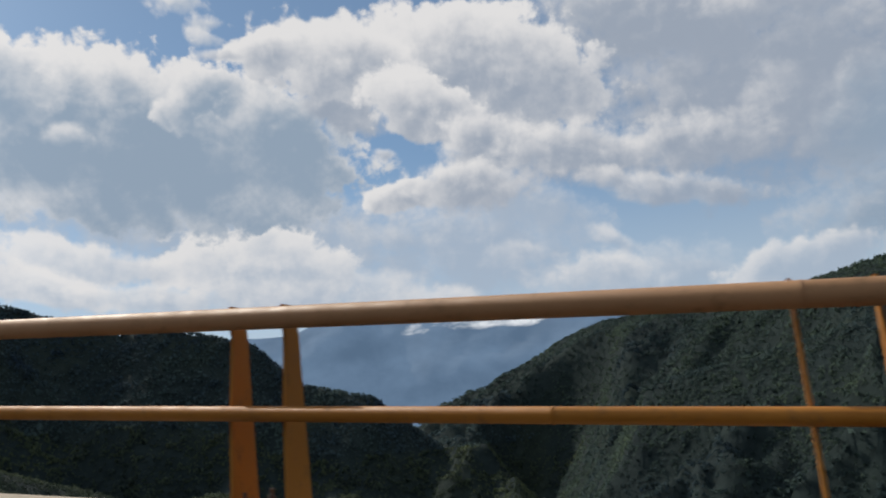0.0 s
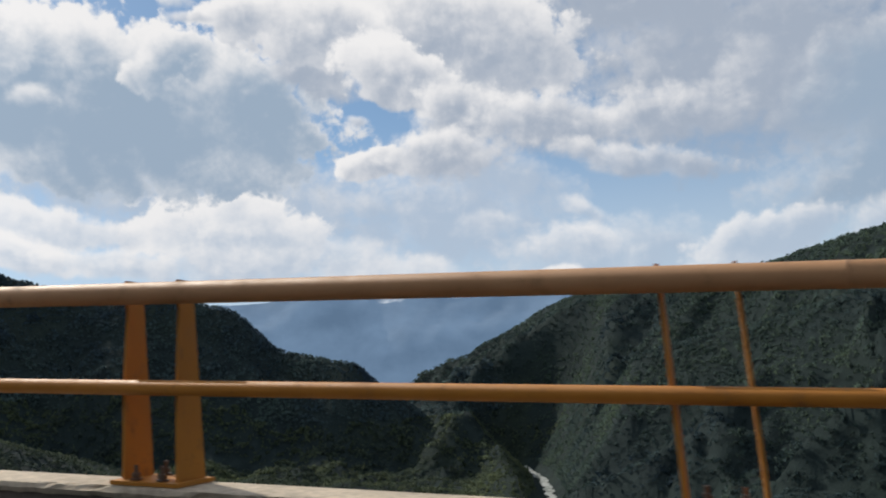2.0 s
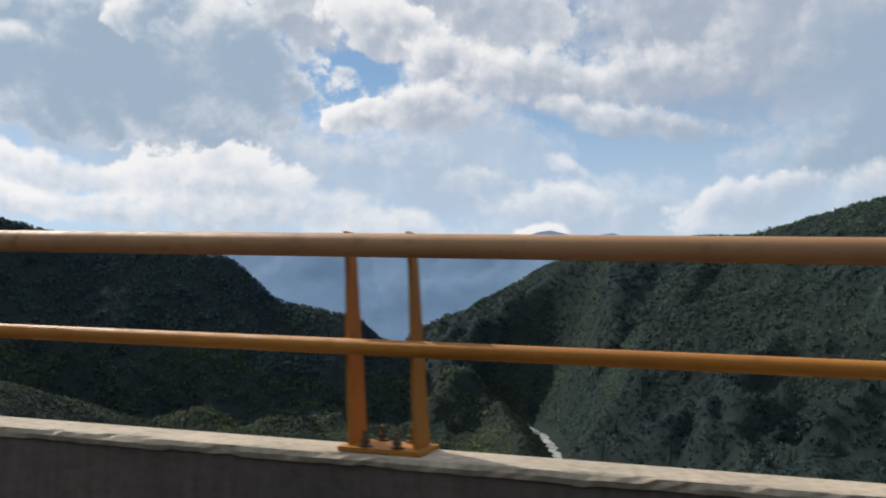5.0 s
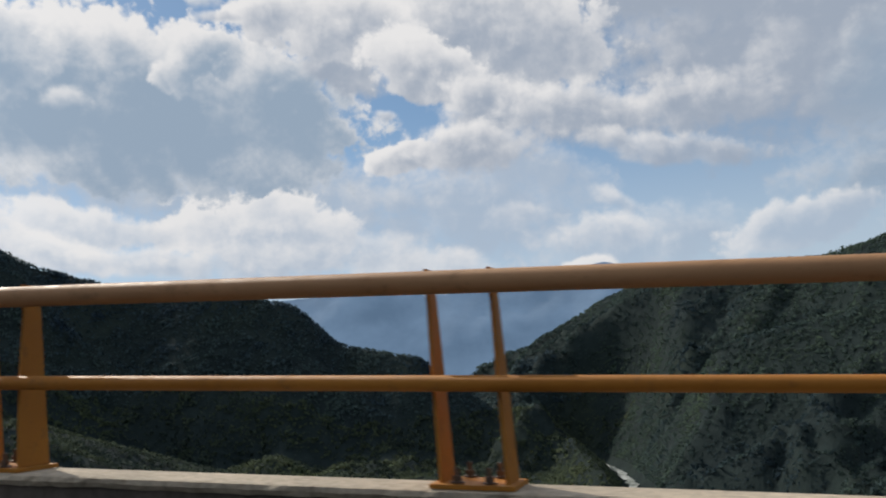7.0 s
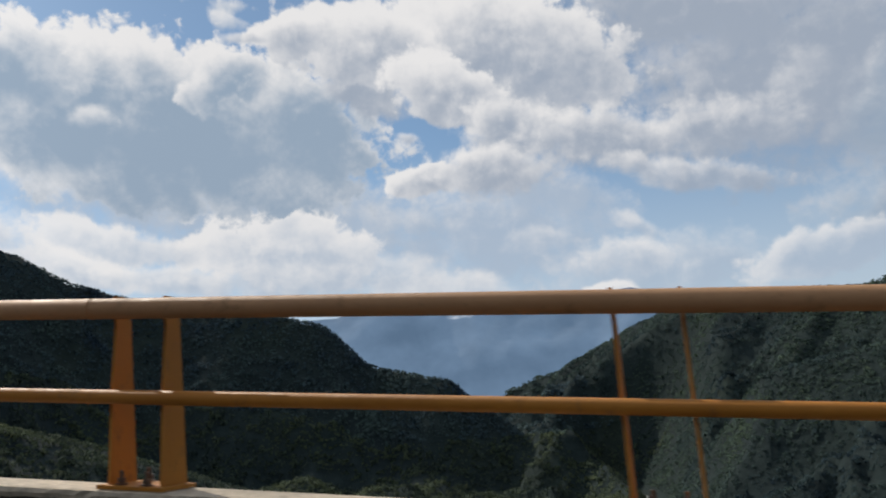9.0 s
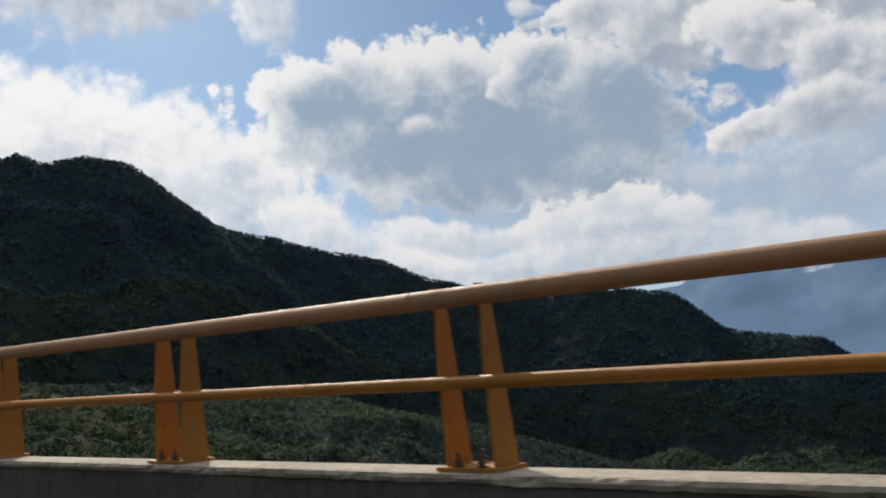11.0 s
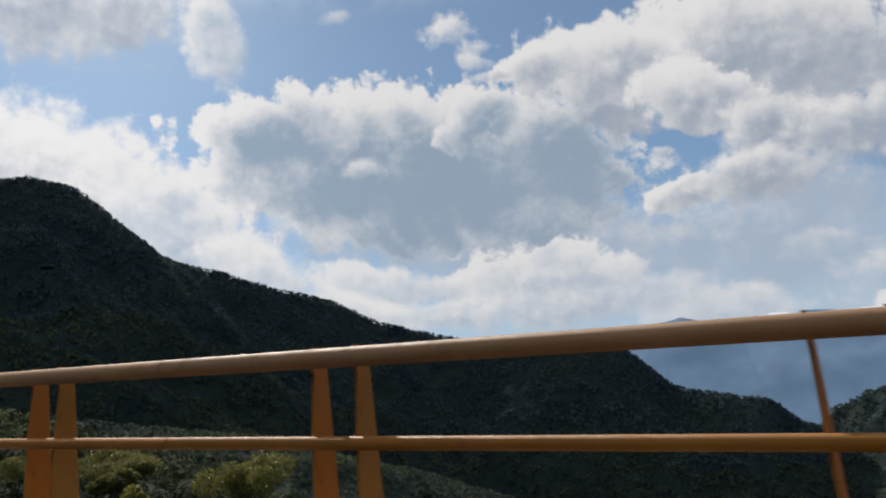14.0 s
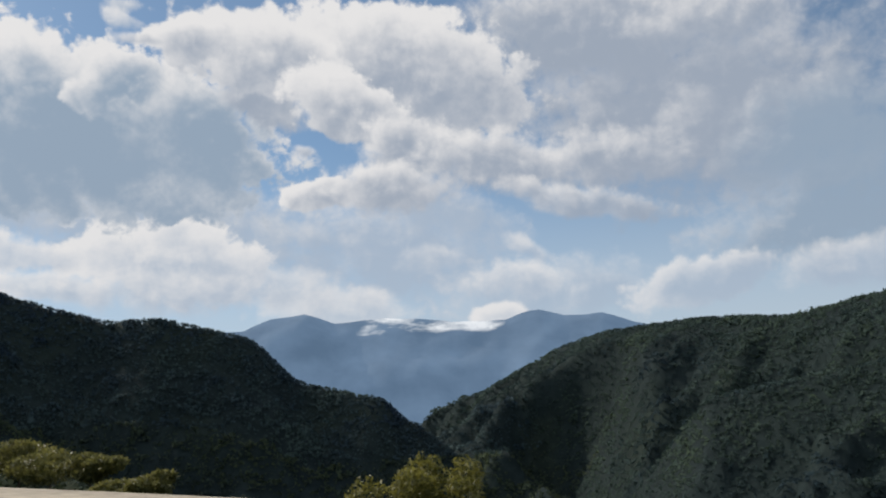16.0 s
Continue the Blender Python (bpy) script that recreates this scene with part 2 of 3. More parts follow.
def mixed(nt, fac, a, b, how="MIX"):
    m = nt.nodes.new("ShaderNodeMix")
    m.data_type, m.blend_type = "RGBA", how
    for sock, v in ((m.inputs[0], fac), (m.inputs[6], a), (m.inputs[7], b)):
        if isinstance(v, (int, float)):
            sock.default_value = v
        elif isinstance(v, tuple):
            sock.default_value = (*v, 1)
        else:
            nt.links.new(v, sock)
    return m.outputs[2]


def bumped(nt, bsdf, height, strength, distance):
    b = node(nt, "ShaderNodeBump", Strength=strength, Distance=distance)
    nt.links.new(height, b.inputs["Height"])
    nt.links.new(b.outputs["Normal"], bsdf.inputs["Normal"])


def yellow_paint(name, low, high, worn):
    m, nt, b = material(name)
    n1 = noise_of(nt, 2.2, 6, 0.6)
    n2 = noise_of(nt, 40.0, 5, 0.65)
    n3 = noise_of(nt, 9.0, 6, 0.7)
    c = ramp(nt, n1.outputs["Fac"], (0.3, low), (0.7, high))
    d = ramp(nt, n2.outputs["Fac"], (0.60, (0, 0, 0)), (0.78, (1, 1, 1)))
    g = ramp(nt, n3.outputs["Fac"], (0.58, (0, 0, 0)), (0.72, (0.6, 0.6, 0.6)))
    col = mixed(nt, d.outputs["Color"], c.outputs["Color"], worn)
    col = mixed(nt, g.outputs["Color"], col, (0.17, 0.095, 0.045))
    nt.links.new(col, b.inputs["Base Color"])
    r = ramp(nt, n3.outputs["Fac"], (0.3, (0.52, 0.52, 0.52)), (0.7, (0.72, 0.72, 0.72)))
    nt.links.new(r.outputs["Color"], b.inputs["Roughness"])
    b.inputs["Specular IOR Level"].default_value = 0.28
    bumped(nt, b, n2.outputs["Fac"], 0.15, 0.002)
    return m


def concrete(name="concrete", light=(0.42, 0.40, 0.36), dark=(0.22, 0.21, 0.19), streaks=0.5):
    m, nt, b = material(name)
    n1 = noise_of(nt, 1.3, 7, 0.65)
    n2 = noise_of(nt, 28.0, 6, 0.7)
    streak = noise_of(nt, 4.0, 4, 0.6, stretch=(6, 6, 0.25))
    c = ramp(nt, n1.outputs["Fac"], (0.3, dark), (0.62, light))
    s = ramp(nt, streak.outputs["Fac"], (0.35, (0.55, 0.53, 0.5)), (0.6, (1, 1, 1)))
    col = mixed(nt, streaks, c.outputs["Color"], s.outputs["Color"], "MULTIPLY")
    p = ramp(nt, n2.outputs["Fac"], (0.35, (0.6, 0.6, 0.6)), (0.55, (1, 1, 1)))
    col = mixed(nt, 0.6, col, p.outputs["Color"], "MULTIPLY")
    nt.links.new(col, b.inputs["Base Color"])
    b.inputs["Roughness"].default_value = 0.9
    bumped(nt, b, n2.outputs["Fac"], 0.5, 0.01)
    return m


def forest(name="shaded_forest_slope"):
    m, nt, b = material(name)
    n1 = noise_of(nt, 0.004, 6, 0.6)
    n2 = noise_of(nt, 0.035, 8, 0.7)
    # near-black for the shade between crowns, bluish for haze, both put in the colour
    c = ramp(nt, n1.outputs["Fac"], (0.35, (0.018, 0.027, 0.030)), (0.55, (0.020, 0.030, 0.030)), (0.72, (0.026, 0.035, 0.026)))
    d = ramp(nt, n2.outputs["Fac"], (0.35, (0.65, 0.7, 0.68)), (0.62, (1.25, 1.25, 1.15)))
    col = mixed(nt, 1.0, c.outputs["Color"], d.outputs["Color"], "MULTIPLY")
    nt.links.new(col, b.inputs["Base Color"])
    b.inputs["Roughness"].default_value = 1.0
    b.inputs["Specular IOR Level"].default_value = 0.1
    bumped(nt, b, n2.outputs["Fac"], 0.7, 5.0)
    return m


def see_through(nt, b, col, share):
    """Leaves let some of the light pass."""
    t = nt.nodes.new("ShaderNodeBsdfTranslucent")
    m = nt.nodes.new("ShaderNodeMixShader")
    m.inputs[0].default_value = share
    nt.links.new(col, t.inputs["Color"])
    nt.links.new(b.outputs[0], m.inputs[1])
    nt.links.new(t.outputs[0], m.inputs[2])
    nt.links.new(m.outputs[0], nt.nodes["Material Output"].inputs["Surface"])


def leaves(name, low, high):
    m, nt, b = material(name)
    geo = nt.nodes.new("ShaderNodeNewGeometry")
    c = ramp(nt, geo.outputs["Random Per Island"], (0.0, low), (1.0, high))
    n = noise_of(nt, 1.4, 4, 0.6)
    d = ramp(nt, n.outputs["Fac"], (0.35, (0.6, 0.65, 0.6)), (0.65, (1.1, 1.1, 1.0)))
    col = mixed(nt, 1.0, c.outputs["Color"], d.outputs["Color"], "MULTIPLY")
    nt.links.new(col, b.inputs["Base Color"])
    b.inputs["Roughness"].default_value = 0.55
    see_through(nt, b, col, 0.4)
    return m


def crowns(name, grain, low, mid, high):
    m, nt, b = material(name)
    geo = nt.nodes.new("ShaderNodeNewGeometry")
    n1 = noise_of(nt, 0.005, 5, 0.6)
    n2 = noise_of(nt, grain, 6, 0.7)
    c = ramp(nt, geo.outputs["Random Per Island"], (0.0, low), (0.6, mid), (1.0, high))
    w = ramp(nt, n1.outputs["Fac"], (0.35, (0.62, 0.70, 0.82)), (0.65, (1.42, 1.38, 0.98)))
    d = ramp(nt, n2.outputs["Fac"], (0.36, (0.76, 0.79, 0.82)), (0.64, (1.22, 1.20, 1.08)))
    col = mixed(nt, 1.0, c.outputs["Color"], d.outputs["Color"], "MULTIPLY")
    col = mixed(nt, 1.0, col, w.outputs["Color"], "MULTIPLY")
    nt.links.new(col, b.inputs["Base Color"])
    b.inputs["Roughness"].default_value = 1.0
    b.inputs["Specular IOR Level"].default_value = 0.2
    see_through(nt, b, col, 0.3)
    return m


def river_water():
    m, nt, b = material("river_water")
    n = noise_of(nt, 0.06, 6, 0.65)
    c = ramp(nt, n.outputs["Fac"], (0.42, (0.10, 0.12, 0.09)), (0.55, (0.62, 0.63, 0.60)))
    nt.links.new(c.outputs["Color"], b.inputs["Base Color"])
    b.inputs["Roughness"].default_value = 0.35
    return m


def asphalt():
    m, nt, b = material("asphalt")
    n2 = noise_of(nt, 60.0, 4, 0.7)
    c = ramp(nt, n2.outputs["Fac"], (0.3, (0.035, 0.035, 0.037)), (0.7, (0.075, 0.073, 0.07)))
    nt.links.new(c.outputs["Color"], b.inputs["Base Color"])
    b.inputs["Roughness"].default_value = 0.85
    bumped(nt, b, n2.outputs["Fac"], 0.4, 0.006)
    return m


def plain(name, color, rough=0.6, metal=0.0, grain=30.0):
    m, nt, b = material(name)
    n = noise_of(nt, grain, 4, 0.6)
    c = ramp(nt, n.outputs["Fac"], (0.3, tuple(0.7 * v for v in color)), (0.7, color))
    nt.links.new(c.outputs["Color"], b.inputs["Base Color"])
    b.inputs["Roughness"].default_value, b.inputs["Metallic"].default_value = rough, metal
    return m


def far_haze_material():
    """The distance: haze painted as blue colour and glow, scraps of cloud painted along it."""
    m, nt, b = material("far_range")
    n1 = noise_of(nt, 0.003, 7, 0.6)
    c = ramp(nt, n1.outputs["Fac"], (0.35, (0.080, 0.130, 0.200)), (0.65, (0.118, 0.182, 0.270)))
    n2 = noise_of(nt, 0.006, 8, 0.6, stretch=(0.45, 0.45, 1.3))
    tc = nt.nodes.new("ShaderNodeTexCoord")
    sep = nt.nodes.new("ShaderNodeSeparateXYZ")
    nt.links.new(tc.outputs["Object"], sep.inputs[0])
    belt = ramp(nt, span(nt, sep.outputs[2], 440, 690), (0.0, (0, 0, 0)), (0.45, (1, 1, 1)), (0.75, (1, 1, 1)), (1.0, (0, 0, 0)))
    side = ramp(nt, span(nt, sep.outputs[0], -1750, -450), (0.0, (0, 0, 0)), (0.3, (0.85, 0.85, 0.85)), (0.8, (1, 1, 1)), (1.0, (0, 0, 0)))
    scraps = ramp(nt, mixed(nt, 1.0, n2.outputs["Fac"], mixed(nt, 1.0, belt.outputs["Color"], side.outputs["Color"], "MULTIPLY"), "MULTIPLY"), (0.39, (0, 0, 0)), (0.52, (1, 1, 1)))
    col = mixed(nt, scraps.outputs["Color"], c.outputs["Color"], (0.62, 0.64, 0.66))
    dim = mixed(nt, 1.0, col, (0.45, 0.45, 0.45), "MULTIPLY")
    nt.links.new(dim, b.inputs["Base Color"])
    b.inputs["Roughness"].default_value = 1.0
    # the glow is the haze's airlight, no lamp
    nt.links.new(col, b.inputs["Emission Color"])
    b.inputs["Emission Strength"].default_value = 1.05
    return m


def span(nt, value, a, b):
    n = nt.nodes.new("ShaderNodeMapRange")
    n.inputs["From Min"].default_value, n.inputs["From Max"].default_value = a, b
    nt.links.new(value, n.inputs["Value"])
    return n.outputs[0]


YELLOW = yellow_paint("yellow_paint", (0.36, 0.132, 0.014), (0.46, 0.185, 0.024), (0.26, 0.105, 0.020))
FADED = yellow_paint("faded_yellow_paint", (0.38, 0.198, 0.092), (0.475, 0.262, 0.130), (0.29, 0.155, 0.075))
POST_PAINT = yellow_paint("orange_paint", (0.37, 0.143, 0.020), (0.47, 0.200, 0.030), (0.27, 0.115, 0.024))
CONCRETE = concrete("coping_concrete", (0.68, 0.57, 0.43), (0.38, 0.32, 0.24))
# the wall's face is shaded: that shade is in this colour, with the stains
STAINED_SHADED = concrete("stained_shaded_concrete", (0.155, 0.126, 0.104), (0.090, 0.075, 0.064))
BLOCK = concrete("block_concrete", (0.225, 0.178, 0.155), (0.115, 0.090, 0.080), 0.18)
FOREST = forest()
LEAVES = leaves("yellow_green_leaves", (0.15, 0.145, 0.035), (0.34, 0.30, 0.07))
SHRUB_LEAVES = leaves("olive_leaves", (0.12, 0.12, 0.04), (0.32, 0.29, 0.09))
BARK = plain("bark", (0.12, 0.09, 0.06), 0.9)
SCRUB = crowns("olive_scrub", 0.3, (0.030, 0.042, 0.026), (0.036, 0.050, 0.029), (0.055, 0.064, 0.031))
CROWNS = crowns("tree_leaves", 0.16, (0.056, 0.076, 0.066), (0.062, 0.083, 0.066), (0.078, 0.094, 0.060))
# both canopies: valley haze painted in as a paler, bluer leaf colour
HAZED_CANOPY = crowns("hazed_tree_canopy", 0.12, (0.058, 0.088, 0.120), (0.062, 0.094, 0.122), (0.067, 0.099, 0.120))
HAZED_GREENWOOD = crowns("hazed_green_canopy", 0.12, (0.044, 0.068, 0.080), (0.048, 0.074, 0.079), (0.056, 0.082, 0.072))
ASPHALT = asphalt()
STEEL = plain("rusty_steel", (0.16, 0.11, 0.08), 0.6, 0.6)
STICKER = plain("reflective_film", (0.42, 0.43, 0.44), 0.35)
WATER = river_water()
FAR_HAZE = far_haze_material()

# ---- helpers for meshes ----
def part(name, bm, mat, parent=None, label=""):
    me = bpy.data.meshes.new(name)
    bm.to_mesh(me)
    bm.free()
    me.materials.append(mat)
    ob = new(name, me)
    ob.parent = parent
    if label:
        ob["label"] = label
    return ob


def mesh_of(name, verts, faces, mat, smooth=False):
    me = bpy.data.meshes.new(name)
    me.from_pydata(verts, [], faces)
    me.materials.append(mat)
    if smooth:
        me.polygons.foreach_set("use_smooth", [True] * len(me.polygons))
    me.update()
    return new(name, me)


def swept(name, profile, s0, s1, step, mat, wobble=0.0, closed=True, smooth=False):
    """A bar of the given (outward, up) profile along the bridge."""
    n = max(1, round((s1 - s0) / step))
    verts, faces, m = [], [], len(profile)
    for i in range(n + 1):
        s = s0 + (s1 - s0) * i / n
        for j, (o, u) in enumerate(profile):
            w = Vector((s * 1.7, j * 3.1, 0))
            verts.append(spot(s, o + wobble * noise.noise(w), u + wobble * noise.noise(w + Vector((0, 9, 5)))))
    for i in range(n):
        for j in range(m if closed else m - 1):
            a, b = i * m + j, i * m + (j + 1) % m
            faces.append((a, b, b + m, a + m))
    if closed:
        faces.append(tuple(range(m)))
        faces.append(tuple(n * m + j for j in reversed(range(m))))
    return mesh_of(name, [tuple(v) for v in verts], faces, mat, smooth)


# ---- terrain ----
HUB = Vector((-120.0, 0.0, 0.0))


def crest(vantage_s, points):
    """Crest points of a ridge from bearing, distance and elevation as seen from a place on the bridge."""
    eye = spot(vantage_s, -2.7, LOW)
    return [(eye.x + r * math.sin(radians(a)), eye.y + r * math.cos(radians(a)), eye.z + r * math.tan(radians(e)))
            for a, r, e in points]


RIDGES = [
    # long ridge with the peak, running down to the river as a wooded spur
    (crest(-200, [(-120, 1500, 15), (-100, 1550, 17), (-84, 1700, 18.3), (-78, 1800, 18.7), (-72, 1900, 19.5), (-69, 1950, 19.0), (-66, 2000, 19.8),
                  (-64.6, 2000, 19.3), (-62, 2050, 19.8), (-59.5, 2080, 19.2), (-58.4, 2090, 18.2),
                  (-57.1, 2100, 16.8), (-55.2, 2120, 15.5), (-53.6, 2130, 14.9), (-52.1, 2140, 14.4), (-50.6, 2150, 14.0), (-49.0, 2160, 13.5), (-47.0, 2180, 12.8),
                  (-45.0, 2200, 12.3), (-42.9, 2220, 11.7), (-40, 2230, 10.1), (-37, 2220, 9.2)])
     + crest(-243, [(-31.4, 2150, 7.9), (-27.8, 2100, 8.0), (-23, 2050, 6.8), (-21.3, 2020, 5.0), (-19.1, 2000, 3.65), (-16.9, 1960, 3.1),
                    (-14.3, 1920, 2.4), (-12.1, 1890, 0.8), (-10.2, 1865, -0.9), (-7.6, 1830, -2.7), (-5.5, 1800, -4.5), (-4.2, 1780, -5.4)]), 0.98, 0.7),
    # ridge across the river
    (crest(-56, [(70, 1000, 14), (45, 1100, 12), (28, 1350, 9.8), (17.1, 1500, 8.2), (13, 1600, 7.6), (7.8, 1750, 6.5), (4, 1900, 6.7), (2, 1980, 6.7), (-3, 2200, 6.3),
                 (-5.6, 2350, 5.5), (-8, 2450, 4.3), (-10.8, 2550, 2.8), (-13.2, 2650, 1.4), (-17, 2750, -1.0)]), 0.66, 1.15),
    # ribs on its face
    (crest(-94, [(-6.6, 1850, -4.6), (-3, 1800, -3.0), (0.8, 1760, -1.2), (6, 1720, 1.5), (12, 1650, 4.5)]), 1.0, 0.35),
    (crest(-243, [(-0.8, 1480, -4.2), (1.9, 1450, -1.8), (5.7, 1420, 0.5), (9.3, 1400, 1.3), (14, 1370, 2.0), (18.1, 1340, 2.6), (26, 1300, 4.5)]), 0.9, 0.3),
    # low fields below the long ridge
    (crest(-200, [(-110, 600, 8), (-75, 800, 6.5), (-60, 900, 5.0), (-48, 1000, 3.0), (-40, 1100, 0.5), (-32, 1250, -2.5), (-25, 1400, -5.5)]), 0.42, 0.45),
    # unseen mountainside added behind the bridge to keep sky light off its near faces
    ([(-1800, -500, 420), (-900, -480, 360), (-200, -520, 330), (500, -560, 320), (1500, -700, 380)], 0.70, 0.8),
    # bank beside the bridge's upper end, and the approach
    ([(-700, 170, 80), (-420, 95, 42), (-310, 55, 23.5), (-274, 42, 19.5), (-251, 31, 17.0), (-238, 46, 6), (-226, 70, -15)], 0.45, 0.03),
    ([tuple(spot(k, 0.8, -0.9)) for k in (-415, -330, -280, -242)], 0.5, 0.0),
]
RIVER = [(-335, 1915), (-324, 1875), (-250, 1600), (-193, 1277), (-215, 1000), (-150, 700), (-60, 300), (0, 0), (100, -600), (0, -2000)]
RIVER_Z = -155.0


def along_line(x, y, line):
    """Distance from the line and the value (height) at its nearest place; arrays in, arrays out."""
    best = np.full(x.shape, 1e9)
    value = np.zeros(x.shape)
    for p, q in zip(line, line[1:]):
        dx, dy = q[0] - p[0], q[1] - p[1]
        w = np.clip(((x - p[0]) * dx + (y - p[1]) * dy) / (dx * dx + dy * dy), 0, 1)
        d = np.hypot(x - p[0] - w * dx, y - p[1] - w * dy)
        near = d < best
        best = np.where(near, d, best)
        if len(p) > 2:
            value = np.where(near, p[2] + w * (q[2] - p[2]), value)
    return best, value


def flank(x, y, line, slope):
    """Distance from a crest, and the height of its flanks."""
    near, h = np.full(x.shape, 1e9), np.full(x.shape, -1e9)
    for p, q in zip(line, line[1:]):
        dx, dy = q[0] - p[0], q[1] - p[1]
        w = np.clip(((x - p[0]) * dx + (y - p[1]) * dy) / (dx * dx + dy * dy), 0, 1)
        d = np.hypot(x - p[0] - w * dx, y - p[1] - w * dy)
        near = np.minimum(near, d)
        h = np.maximum(h, p[2] + w * (q[2] - p[2]) - slope * np.sqrt(d * d + 400) + slope * 20)
    return near, h


def fbm(x, y, scale, octaves, seed):
    out = np.zeros(x.shape)
    for i, (a, b) in enumerate(zip(x.ravel(), y.ravel())):
        out.flat[i] = noise.fractal(Vector((a / scale, b / scale, seed)), 0.9, 2.1, octaves)
    return out


def ground_height(x, y):
    d, _ = along_line(x, y, RIVER)
    z = RIVER_Z + 0.10 * np.minimum(np.maximum(d - 20, 0), 500)
    rough = fbm(x, y, 420.0, 5, 3.0)
    gully = np.abs(fbm(x, y, 260.0, 4, 8.0))
    hillock = fbm(x, y, 130.0, 4, 15.0)
    z = z + np.clip((d - 40) / 160.0, 0, 1) * (22 * rough + 26 * hillock)
    for line, slope, wild in RIDGES:
        d, h = flank(x, y, line, slope)
        near = np.clip((d - 25) / 240.0, 0, 1)
        z = np.maximum(z, h + wild * near * (55 * rough - 125 * gully + 28))
    wet, _ = along_line(x, y, RIVER)
    wet = np.maximum(wet - 12, 0)
    return np.minimum(z, RIVER_Z - 2 + 0.85 * wet + 0.004 * wet * wet)


def ground():
    angles = np.concatenate([np.arange(-100, 60, 0.3), np.arange(60, 260, 5.0)])
    radii = 0.2 + 12.0 * ((4700 / 12.0 + 1) ** (np.arange(370) / 369.0) - 1)
    A, R = np.meshgrid(np.radians(angles), radii, indexing="ij")
    X, Y = HUB.x + R * np.sin(A), HUB.y + R * np.cos(A)
    Z = ground_height(X, Y)
    # under the deck the slope stays below it
    near_s = np.clip(X, -236, 120)
    deck = near_s * math.tan(GRADE) - 6 - 0.9 * np.clip(X + 236, 0, 60)
    wide = np.clip((np.abs(Y + 4) - 8) / 40.0, 0, 1)
    Z = np.where(wide < 1, np.minimum(Z, deck + wide ** 2 * 30), Z)
    n, m = A.shape
    verts = np.stack([X, Y, Z], -1).reshape(-1, 3)
    idx = np.arange(n * m).reshape(n, m)
    nxt = np.roll(idx, -1, axis=0)
    faces = np.stack([idx[:, :-1], idx[:, 1:], nxt[:, 1:], nxt[:, :-1]], -1).reshape(-1, 4)
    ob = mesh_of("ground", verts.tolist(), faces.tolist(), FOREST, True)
    return tagged(ob, "wooded valley slopes falling to a river gorge", "ground", kind="structure")


GROUND = ground()


def clumps(places, sizes, rng, sprays, name, mat, leaf=1.0):
    """Crowns of trees, each a loose heap of leafy sprays, joined; the leaves of a crown shade as one with the slope's canopy."""
    n = len(places)
    out = rng.normal(0, 1, (n, sprays, 3))
    out /= np.linalg.norm(out, axis=2, keepdims=True)
    out[..., 2] = np.abs(out[..., 2]) * 1.15 - 0.25
    mid = out * rng.uniform(0.45, 1.0, (n, sprays, 1))
    arm = rng.normal(0, 1, (n, sprays, 2, 3))
    arm -= 0.8 * out[:, :, None, :] * (arm * out[:, :, None, :]).sum(3, keepdims=True)
    reach = leaf * rng.uniform(0.19, 0.37, (n, sprays, 1))
    u, v = arm[:, :, 0] * reach, arm[:, :, 1] * reach
    turned = (np.cross(u, v) * out).sum(2, keepdims=True) < 0
    v = np.where(turned, -v, v)
    W = np.stack([mid - u, mid + u * 0.6 - v, mid + u * 0.5 + v], 2) * sizes[:, None, None, None] + places[:, None, None, :]
    x, y = places[:, 0], places[:, 1]
    z, step = ground_height(x, y), 12.0
    tilt = np.stack([(z - ground_height(x + step, y)) / step, (z - ground_height(x, y + step)) / step, np.ones(n)], -1)
    tilt /= np.linalg.norm(tilt, axis=1, keepdims=True)
    round_ = 0.38 * out + 0.8 * tilt[:, None, :]
    round_ /= np.linalg.norm(round_, axis=2, keepdims=True)
    W = W.reshape(-1, 3)
    me = bpy.data.meshes.new(name)
    me.vertices.add(len(W))
    me.vertices.foreach_set("co", W.ravel())
    me.loops.add(len(W))
    me.loops.foreach_set("vertex_index", np.arange(len(W)))
    me.polygons.add(len(W) // 3)
    me.polygons.foreach_set("loop_start", np.arange(0, len(W), 3))
    me.update(calc_edges=True)
    bend = me.attributes.new("custom_normal", "FLOAT_VECTOR", "POINT")
    bend.data.foreach_set("vector", np.repeat(round_.reshape(-1, 3), 3, axis=0).ravel())
    me.materials.append(mat)
    return new(name, me)


